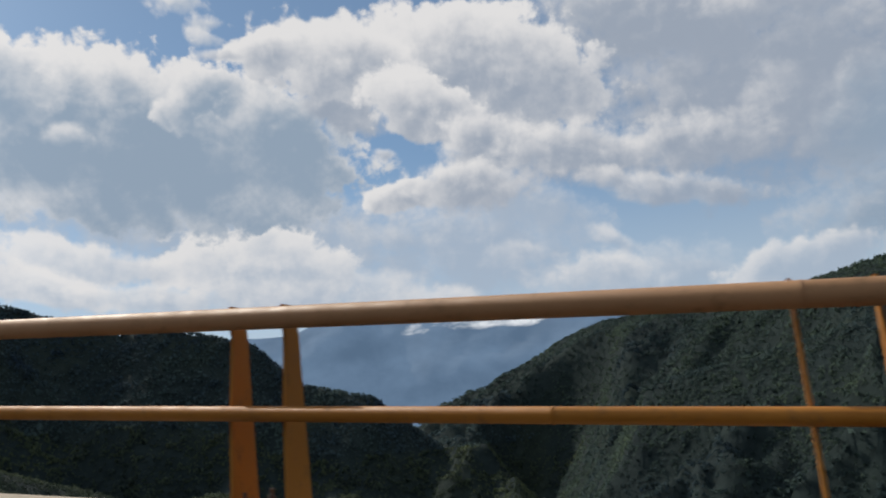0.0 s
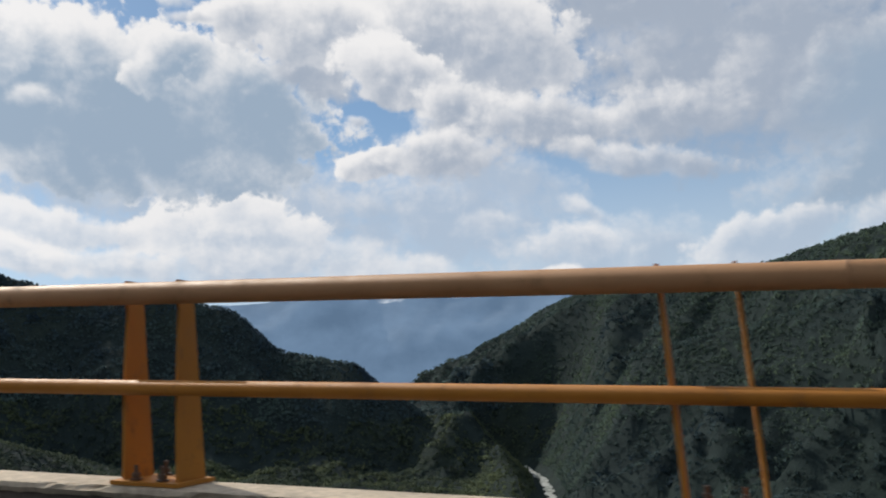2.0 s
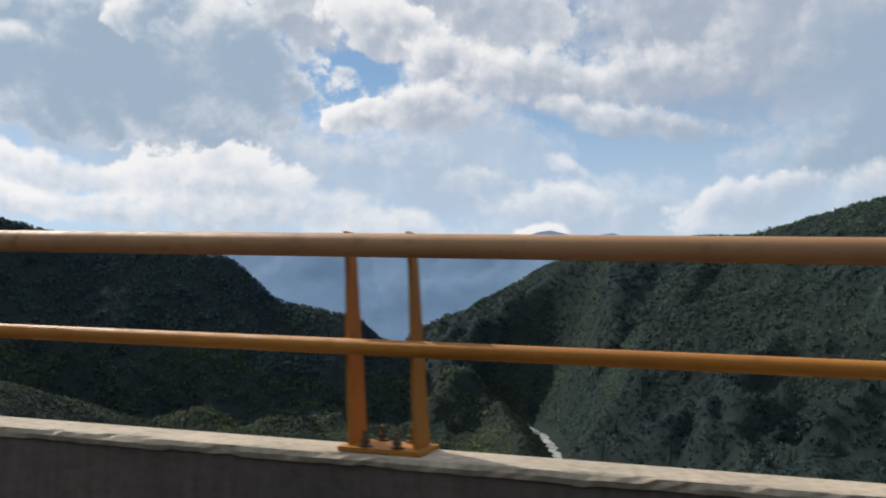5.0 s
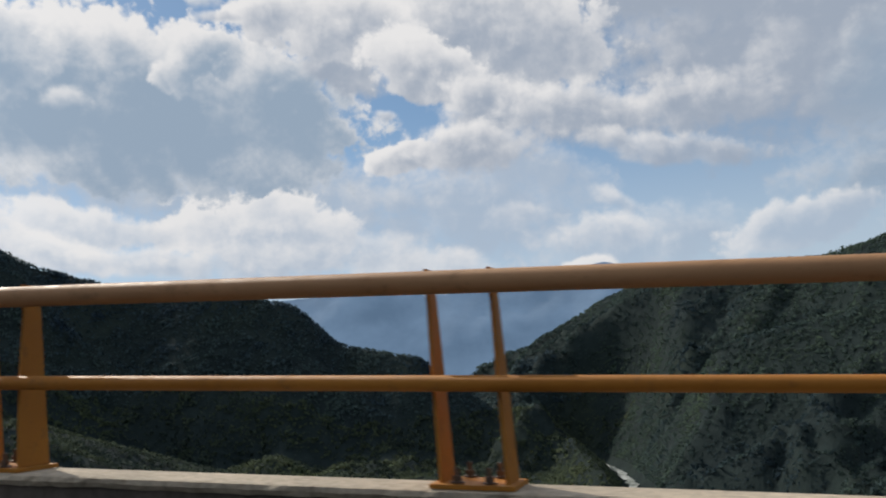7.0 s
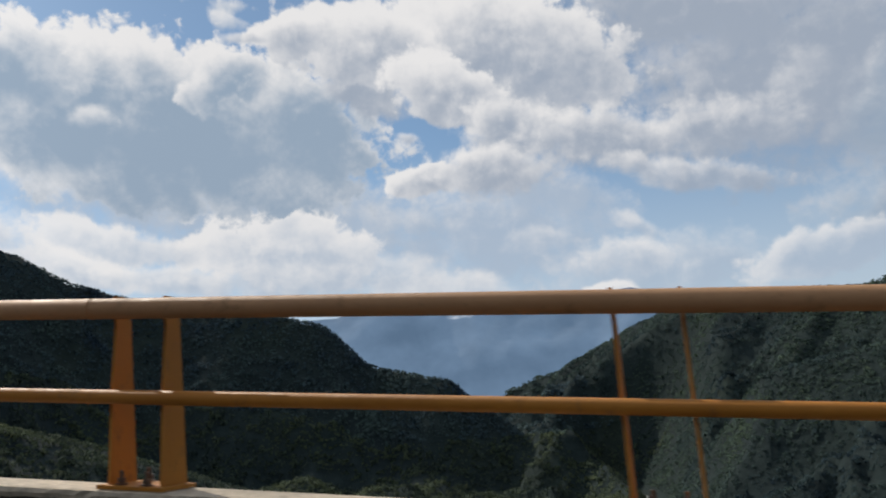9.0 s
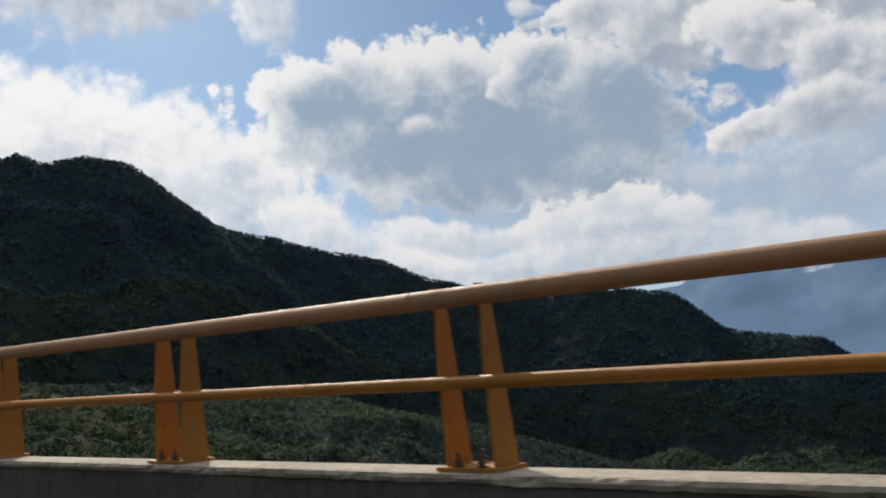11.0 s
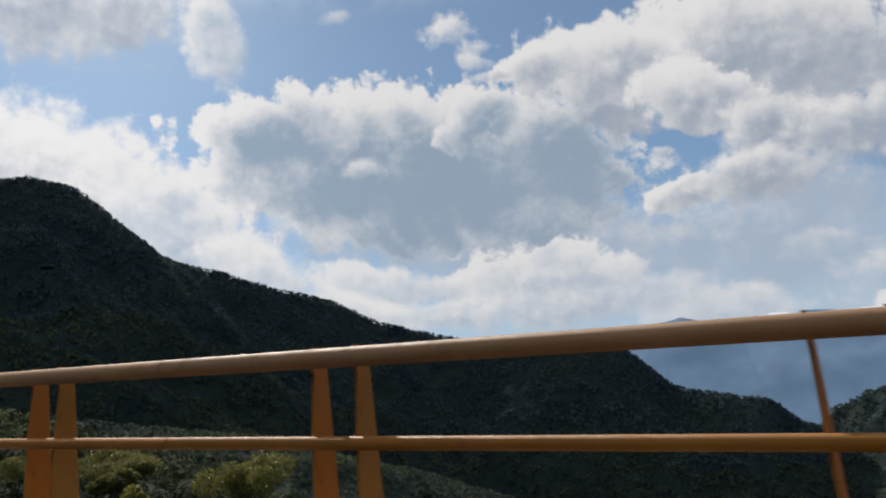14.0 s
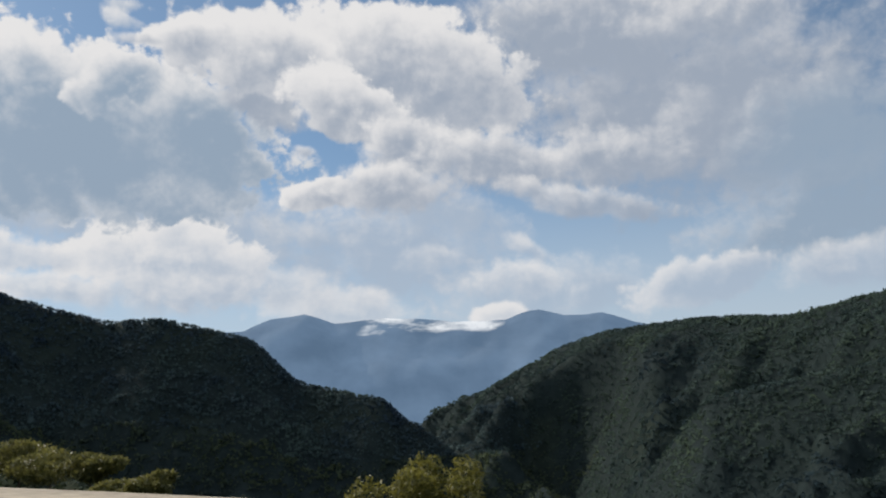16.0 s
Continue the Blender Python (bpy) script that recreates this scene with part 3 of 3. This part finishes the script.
def woods():
    rng = np.random.default_rng(5)
    n = 185000
    a = np.radians(rng.uniform(-86, 34, n))
    r = 420 + 2350 * rng.uniform(0, 1, n) ** 0.85
    x, y = HUB.x + r * np.sin(a), HUB.y + r * np.cos(a)
    z = ground_height(x, y)
    # slopes turned away from the bridge stay bare: nothing of them is in sight
    nearer = ground_height(x - 15 * np.sin(a), y - 15 * np.cos(a))
    open_land = fbm(x, y, 300.0, 4, 21.0)
    river, _ = along_line(x, y, RIVER)
    keep = (open_land < 0.95) & (river > 24) & (z - nearer > 15 * (z - 20) / r - 3.0)
    p, r = np.stack([x, y, z], -1)[keep], r[keep]
    size = rng.uniform(2.2, 5.4, len(p)) * np.clip(1.0 + 0.5 * fbm(p[:, 0], p[:, 1], 60.0, 3, 33.0), 0.5, 1.6) * np.clip(r / 1600, 0.7, 1.0)
    p[:, 2] += size * 0.3
    across, _ = along_line(p[:, 0], p[:, 1], RIDGES[1][0])
    spur, _ = along_line(p[:, 0], p[:, 1], RIDGES[0][0])
    field, _ = along_line(p[:, 0], p[:, 1], RIDGES[4][0])
    stream = np.interp(p[:, 1], [q[1] for q in RIVER[::-1]], [q[0] for q in RIVER[::-1]])
    green = np.where(p[:, 1] < RIVER[0][1], p[:, 0] > stream, across < spur)
    low = ~green & ((field < 1.6 * spur) | (p[:, 2] < -30))
    dark = ~low & ~green
    tagged(clumps(p[dark], size[dark] * 1.2, rng, 17, "woods", HAZED_CANOPY), "dense dark woods over the long ridge, tinted blue for haze", "woods", kind="stuff")
    tagged(clumps(p[green], size[green] * 1.2, rng, 17, "green_woods", HAZED_GREENWOOD), "dark green woods on the slope across the river, tinted blue for haze", "woods", kind="stuff")
    tagged(clumps(p[low], size[low] * 1.2, rng, 15, "field_woods", CROWNS), "dark olive groves between low fields", "woods", kind="stuff")
    # scrub on the near slopes
    n = 13000
    a = np.radians(rng.uniform(-88, 25, n))
    r = np.sqrt(rng.uniform(30 ** 2, 460 ** 2, n))
    x, y = -225 + r * np.sin(a), 8 + r * np.cos(a)
    z = ground_height(x, y)
    keep = z > -110
    p = np.stack([x, y, z], -1)[keep]
    size = rng.uniform(0.9, 2.4, len(p)) * (0.7 + r[keep] / 300)
    p[:, 2] += size * 0.3
    close = r[keep] < 150
    tagged(clumps(p[~close], size[~close], rng, 26, "scrub", SCRUB), "dark green scrub covering the near slopes", "scrub", kind="stuff")
    tagged(clumps(p[close], size[close], rng, 170, "close_scrub", SCRUB, 0.42), "leafy olive-green scrub on the bank under the road", "scrub", kind="stuff")
    # trees on the valley sides under the bridge
    n = 9000
    a = np.radians(rng.uniform(-180, 180, n))
    r = np.sqrt(rng.uniform(20 ** 2, 420 ** 2, n))
    x, y = HUB.x + r * np.sin(a), HUB.y + r * np.cos(a)
    z = ground_height(x, y)
    river, _ = along_line(x, y, RIVER)
    keep = (river > 20) & (np.abs(y + 4) > 45) & (x > -205) & (z < x * math.tan(GRADE) - 25)
    p = np.stack([x, y, z], -1)[keep]
    size = rng.uniform(1.6, 3.6, len(p))
    p[:, 2] += size * 0.3
    tagged(clumps(p, size, rng, 30, "valley_trees", CROWNS), "dark green trees on the valley sides under the bridge", "woods", kind="stuff")
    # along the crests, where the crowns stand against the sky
    for (line, _, _), mat in zip(RIDGES[:2], (HAZED_CANOPY, HAZED_GREENWOOD)):
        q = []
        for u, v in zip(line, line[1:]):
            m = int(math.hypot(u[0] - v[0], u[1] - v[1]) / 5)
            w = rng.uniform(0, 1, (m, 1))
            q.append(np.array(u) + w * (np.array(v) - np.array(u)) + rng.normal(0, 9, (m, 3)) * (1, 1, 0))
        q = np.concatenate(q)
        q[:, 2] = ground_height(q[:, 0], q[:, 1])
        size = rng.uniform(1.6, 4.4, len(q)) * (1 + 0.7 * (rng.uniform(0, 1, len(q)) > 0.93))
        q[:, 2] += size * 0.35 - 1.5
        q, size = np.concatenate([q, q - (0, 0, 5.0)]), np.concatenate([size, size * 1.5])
        tagged(clumps(q, size, rng, 26, "crest_woods", mat), "dark trees lined up along a ridge crest, tinted for haze", "woods", kind="stuff")


woods()


def river():
    """A winding ribbon of water; its width comes and goes over the rapids."""
    verts, faces = [], []
    line = [Vector(p) for p in RIVER]
    count = 0
    for p, q in zip(line, line[1:]):
        along = (q - p).normalized()
        side = Vector((-along.y, along.x))
        n = max(2, int((q - p).length / 12))
        for i in range(n):
            c = p + (q - p) * i / n
            c += side * 7 * noise.noise(Vector((c.x / 40, c.y / 40, 4)))
            w = 6.5 + 4.5 * noise.noise(Vector((c.x / 25, c.y / 25, 7)))
            verts += [(c.x - side.x * w, c.y - side.y * w, RIVER_Z), (c.x + side.x * w, c.y + side.y * w, RIVER_Z)]
            if count:
                k = 2 * count
                faces.append((k - 2, k - 1, k + 1, k))
            count += 1
    tagged(mesh_of("water", verts, faces, WATER), "pale river with white rapids on the valley floor", "river", kind="structure")


river()


def far_range():
    line = crest(-243, [(-60, 4500, 7), (-40, 4500, 7.5), (-30, 4500, 7), (-22.8, 4500, 7.2), (-20.9, 4500, 7.9), (-18.7, 4500, 8.1), (-16.8, 4500, 7.4), (-13.3, 4500, 7.8),
                        (-11, 4500, 7.6), (-8.7, 4500, 7.2), (-5, 4500, 7.2), (-3.6, 4500, 7.6), (-2.6, 4500, 7.65), (-1, 4500, 7.1), (0.4, 4500, 7.0), (1.5, 4500, 7.1), (3.4, 4500, 6.4), (7.7, 4500, 5.7), (20, 4500, 5), (60, 4500, 6)])
    bearings = [math.atan2(p[0] + 240, p[1]) for p in line]
    heights = [p[2] for p in line]
    verts, faces, cols = [], [], 0
    rows = 24
    angles = np.radians(np.arange(-58, 58, 0.25))
    for a in angles:
        top = float(np.interp(a, bearings, heights))
        for k in range(rows):
            w = k / (rows - 1)
            r = 4500 - 900 * w
            x, y = -240 + r * math.sin(a), r * math.cos(a)
            wig = noise.fractal(Vector((x / 500 + 1.6 * w, y / 500, 2)), 0.9, 2.1, 5)
            z = top - (top + 250) * w ** 1.1 + wig * (16 + 65 * min(w * 3, 1) * (1 - w))
            verts.append((x, y, z))
    n = len(angles)
    for i in range(n - 1):
        for k in range(rows - 1):
            a = i * rows + k
            faces.append((a, a + 1, a + rows + 1, a + rows))
    ob = mesh_of("backdrop", verts, faces, FAR_HAZE, True)
    return tagged(ob, "mountain range closing the valley, its blue haze painted and glowing", "mountain range", kind="structure")


far_range()


# ---- bridge ----
WALL = [(-0.075, -0.25), (-0.026, LOW - 0.386), (0.22, LOW - 0.386), (0.26, -0.25)]
COPING = [(-0.036, LOW - 0.393), (-0.048, LOW - 0.374), (-0.042, LOW - 0.356), (-0.020, LOW - 0.353), (0.10, LOW - 0.352), (0.215, LOW - 0.354), (0.235, LOW - 0.37), (0.235, LOW - 0.393)]
tagged(swept("parapet", WALL, -238.15, 60.0, 0.5, STAINED_SHADED, 0.004), "stained concrete parapet wall of the bridge, its shade painted in", "parapet", kind="structure")


def coping():
    """Rough cast top of the parapet, its front lip broken and uneven."""
    ob = swept("trim", COPING, -238.15, 60.0, 0.045, CONCRETE, 0.0)
    for v in ob.data.vertices:
        edge = v.index % len(COPING)
        if edge < 4:
            w = Vector((v.co.x, edge * 0.7, 3.0))
            chip = max(0.0, noise.noise(w * 2.3) - 0.25) * 0.03 + max(0.0, abs(noise.noise(w * 11.0)) - 0.2) * 0.03
            sag = 0.006 * noise.noise(Vector((v.co.x * 3.1, 7, 0))) + 0.009 * noise.noise(Vector((v.co.x * 14, 2, 0)))
            v.co += axes(v.co.x)[1] * chip * (0.4, 1.0, 1.0, 0.2)[edge] + Vector((0, 0, (1.0, 0.5, 0.0, 0.0)[edge] * sag - (0.0, 0.0, 0.4, 0.15)[edge] * chip))
    return tagged(ob, "chipped pale concrete coping carrying the yellow railing", "coping", kind="structure")


coping()
tagged(swept("road", [(-12.0, -0.3), (-12.0, 0.0), (-0.07, 0.0), (-0.07, -0.3)], S_FIRST + 5, 110.0, 2.0, ASPHALT), "grey asphalt bridge deck", "road", kind="structure")


def upright(s, out=0.0, up=0.0):
    p = spot(s, out, up)
    return pose(p.x, p.y, p.z, 0, 0, math.degrees(heading(s)))


def slab(bm, outline, x0, x1):
    """A plate of the given (y, z) outline between two x."""
    a = [bm.verts.new((x0, y, z)) for y, z in outline]
    b = [bm.verts.new((x1, y, z)) for y, z in outline]
    bm.faces.new(a[::-1])
    bm.faces.new(b)
    for i in range(len(a)):
        j = (i + 1) % len(a)
        bm.faces.new((a[i], a[j], b[j], b[i]))
    return bm


def box(bm, x0, x1, y0, y1, z0, z1):
    return slab(bm, [(y0, z0), (y1, z0), (y1, z1), (y0, z1)], x0, x1)


PLATE = [(0.018, -0.336), (0.022, -0.20), (0.027, -0.03), (0.030, 0.03), (0.052, 0.29), (0.048, 0.31), (0.043, 0.34), (0.045, 0.407), (0.115, 0.409), (0.145, 0.31),
         (0.164, 0.0), (0.186, -0.336)]


def guard_post(sticker=False):
    """Origin at the lower pipe's height; x along the rail."""
    root = new("guard_post")
    for x in (0.0, 0.232):
        bm = slab(bmesh.new(), PLATE, x - 0.006, x + 0.006)
        bmesh.ops.recalc_face_normals(bm, faces=bm.faces)
        part("plate", bm, POST_PAINT, root)
    bm = box(bmesh.new(), -0.030, 0.262, -0.020, 0.210, -0.352, -0.337)
    bmesh.ops.bevel(bm, geom=bm.edges[:], offset=0.003, segments=1)
    part("base_plate", bm, POST_PAINT, root)
    for x, y in ((0.06, 0.015), (0.172, 0.015), (0.06, 0.19), (0.172, 0.19)):
        bm = bmesh.new()
        bmesh.ops.create_cone(bm, cap_ends=True, segments=10, radius1=0.0085, radius2=0.0085, depth=0.055, matrix=Matrix.Translation((x, y, -0.3095)))
        bolt = part("bolt", bm, STEEL, root)
        bm = bmesh.new()
        bmesh.ops.create_cone(bm, cap_ends=True, segments=6, radius1=0.0165, radius2=0.0165, depth=0.016, matrix=Matrix.Translation((x, y, -0.318)))
        part("nut", bm, STEEL, bolt)
        bm = bmesh.new()
        bmesh.ops.create_cone(bm, cap_ends=True, segments=10, radius1=0.024, radius2=0.024, depth=0.004, matrix=Matrix.Translation((x, y, -0.332)))
        part("washer", bm, STEEL, bolt)
    if sticker:
        part("reflector", box(bmesh.new(), 0.2385, 0.2405, 0.05, 0.125, 0.12, 0.27), STICKER, root, "grey-white reflective film")
    for ob in root.children_recursive:      # it follows the fall of the deck
        for v in ob.data.vertices:
            v.co.z += v.co.x * math.tan(GRADE)
    return tagged(root, "yellow steel railing post of two tapered plates", "railing post", "railing posts")


POST_S = [2.0 * k for k in range(6, -119, -1)] + [-236.86]
OFF_MARK = {-8: 0.03, -48: 0.03, -94: 0.035, -102: 0.03, -228: 0.05, -236: 0.03}      # posts set slightly off their two-metre marks
plain_post, film_post = guard_post(), guard_post(True)
plain_post.matrix_basis = upright(POST_S[0], 0, LOW)
film_post.matrix_basis = upright(-4.0, 0, LOW)
film_post["label"] = "yellow steel railing post with a grey reflective film"
for s in POST_S[1:]:
    k = round(s / 2)
    filmed = (k % 10 == 8 and s > -236) or s < -236.5
    if s == -4.0:
        continue
    copy_thing(film_post if filmed else plain_post, upright(s + OFF_MARK.get(round(s), 0.0), 0, LOW))


def pipe_thing(name, s0, s1, up, radius, label, mat):
    p = spot(s0, 0, up)
    bm = bmesh.new()
    rings = []
    n = 24
    _, o, u = axes((s0 + s1) / 2)
    for s, r in ((s0, radius - 0.001), (s0 + 0.003, radius), (s1 - 0.009, radius), (s1 - 0.007, radius + 0.0018), (s1 - 0.002, radius + 0.0015), (s1, radius - 0.001)):
        c = spot(s, 0, up) - p
        rings.append([bm.verts.new(c + r * (math.cos(2 * math.pi * k / n) * o + math.sin(2 * math.pi * k / n) * u)) for k in range(n)])
    for a, b in zip(rings, rings[1:]):
        for k in range(n):
            bm.faces.new((a[k], a[(k + 1) % n], b[(k + 1) % n], b[k])).smooth = a is rings[1]
    bm.faces.new(rings[0])
    bm.faces.new(rings[-1][::-1])
    bmesh.ops.recalc_face_normals(bm, faces=bm.faces)
    ob = part(name, bm, mat)
    ob.matrix_basis = Matrix.Translation(p)
    return tagged(ob, label, "railing pipe", name + "s")


def joints(*runs):
    """Where pipes end: runs of six-metre lengths from one s to another."""
    out = []
    for first, last in runs:
        k = first
        while k >= last - 0.01:
            out.append(k)
            k -= 6.0
    return out + [-238.2]


for name, up, radius, label, stops in (
        ("top_pipe", TOP, 0.042, "thick yellow painted steel pipe resting on railing posts", joints((12, -24), (-31.5, -61.5), (-64.1, -178.1), (-180.9, -234.9))),
        ("lower_pipe", LOW, 0.028, "thin yellow painted steel pipe held by railing posts", joints((11.25, -54.75), (-58.75, -178.75), (-180.85, -234.85)))):
    for s1, s0 in zip(stops, stops[1:]):
        pipe_thing(name, s0, s1, up, radius, label, FADED if name == "top_pipe" else YELLOW)

# end block of the parapet
root = new("end_block")
root.matrix_basis = upright(-239.605, 0, 0)


def block_course(name, outline, y0, y1):
    """Concrete cast in one go: its outline in x and z, the joint line uneven."""
    bm = bmesh.new()
    a = [bm.verts.new((x, y0, z + x * math.tan(GRADE))) for x, z in outline]
    b = [bm.verts.new((x, y1, z + x * math.tan(GRADE))) for x, z in outline]
    bm.faces.new(a)
    bm.faces.new(b[::-1])
    for i in range(len(a)):
        j = (i + 1) % len(a)
        bm.faces.new((a[j], a[i], b[i], b[j]))
    bmesh.ops.bevel(bm, geom=[e for e in bm.edges if e.calc_length() < 5 and abs(e.verts[0].co.y - e.verts[1].co.y) < 0.01], offset=0.012, segments=2)
    bmesh.ops.recalc_face_normals(bm, faces=bm.faces)
    return part(name, bm, BLOCK, root)


joint = [(0.1 * k, 1.425 + 0.012 * noise.noise(Vector((k * 0.9, 1, 0)))) for k in range(16)]
block_course("body", [(0.0, -0.3)] + joint + [(1.52, -0.3)], -0.214, 0.235)
block_course("upper_lift", joint[::-1] + [(0.0, 1.665), (0.035, 1.69), (0.7, 1.697), (1.42, 1.694), (1.462, 1.685), (1.485, 1.655)], -0.219, 0.22)
tagged(root, "large grey weathered concrete end block of the bridge parapet", "concrete block")
tagged(swept("approach_wall", [(-0.2, -0.3), (-0.2, LOW - 0.16), (-0.18, LOW - 0.13), (0.16, LOW - 0.13), (0.18, LOW - 0.16), (0.2, -0.3)], -300.0, -239.64, 0.5, CONCRETE, 0.006),
       "low grey concrete wall of the approach", "wall", kind="structure")


# ---- trees and shrubs beyond the upper end ----
def leafy(center, spread, count, leaf, rng, squash=1.0):
    """Many small leaves heaped in lobes: arrays of corners."""
    lobes = rng.normal(0, 0.42, (9, 3)) * (1, 1, 0.8 * squash)
    which = rng.integers(0, len(lobes), count)
    d = rng.normal(0, 1, (count, 3))
    d /= np.linalg.norm(d, axis=1, keepdims=True)
    mid = (lobes[which] + d * rng.uniform(0.25, 0.5, (count, 1)) * (1, 1, squash)) * spread
    u, v = rng.normal(0, 1, (count, 3)), rng.normal(0, 1, (count, 3))
    u *= leaf / np.linalg.norm(u, axis=1, keepdims=True)
    v *= 0.45 * leaf / np.linalg.norm(v, axis=1, keepdims=True)
    W = np.stack([mid - u, mid + v, mid + u, mid - v], 1) + np.array(center)
    return W.reshape(-1, 3)


def limb(bm, a, b, r0, r1):
    a, b = Vector(a), Vector(b)
    q = (b - a).to_track_quat("Z", "Y").to_matrix()
    rings = []
    for p, r in ((a, r0), ((a + b) / 2 + Vector((0.04, -0.03, 0)), (r0 + r1) / 2), (b, r1)):
        rings.append([bm.verts.new(p + q @ Vector((r * math.cos(k * 1.0472), r * math.sin(k * 1.0472), 0))) for k in range(6)])
    for g, h in zip(rings, rings[1:]):
        for k in range(6):
            bm.faces.new((g[k], g[(k + 1) % 6], h[(k + 1) % 6], h[k]))


def small_tree(x, y, top, tall, spread, seed, mat, label, squash=1.0, leaves=2600, leaf=0.13):
    rng = np.random.default_rng(seed)
    root = new("shrub" if tall < 3 else "small_tree")
    root.location = (x, y, top - tall)
    bm = bmesh.new()
    fork = tall * 0.38
    limb(bm, (0, 0, -0.6), (0.05, 0, fork), 0.09 * tall / 4, 0.06 * tall / 4)
    for k in range(6):
        a = k * 1.05 + rng.uniform(-0.3, 0.3)
        limb(bm, (0.05, 0, fork * rng.uniform(0.7, 1.0)), (spread * 0.6 * math.cos(a), spread * 0.6 * math.sin(a), tall * rng.uniform(0.6, 0.85)), 0.045 * tall / 4, 0.012)
    bmesh.ops.recalc_face_normals(bm, faces=bm.faces)
    part("trunk", bm, BARK, root)
    W = leafy((0, 0, tall - spread * squash * 0.95), spread, leaves, leaf, rng, squash)
    crown = mesh_of("crown", W.tolist(), np.arange(len(W)).reshape(-1, 4).tolist(), mat)
    crown.parent = root
    return tagged(root, label, "tree" if tall >= 3 else "shrub", "trees beyond the bridge" if tall >= 3 else "shrubs on the bank")


TREE = "small yellow-green tree below the bridge's upper end"
SHRUB = "olive-green shrub on the bank beside the road"
base_y = spot(-243.0).y - 2.7
small_tree(-248.2, base_y + 34.5, 23.1, 5.5, 1.8, 1, LEAVES, TREE, leaves=5200)
small_tree(-249.6, base_y + 28.0, 21.4, 3.9, 1.0, 2, LEAVES, TREE, leaves=2600)
for k, (dx, dy, top, wide) in enumerate(((-270, 42, 24.5, 2.6), (-274, 45, 24.8, 2.8), (-266, 40, 23.5, 1.7), (-279, 46, 25.0, 2.8), (-260, 34, 22.8, 1.5), (-284, 48, 25.4, 3.0), (-290, 44, 25.9, 2.8), (-263, 36, 22.6, 1.6))):
    small_tree(dx, base_y + dy, top, 2.9, 0.85 * wide, 20 + k, SHRUB_LEAVES, SHRUB, squash=0.55, leaves=5000)
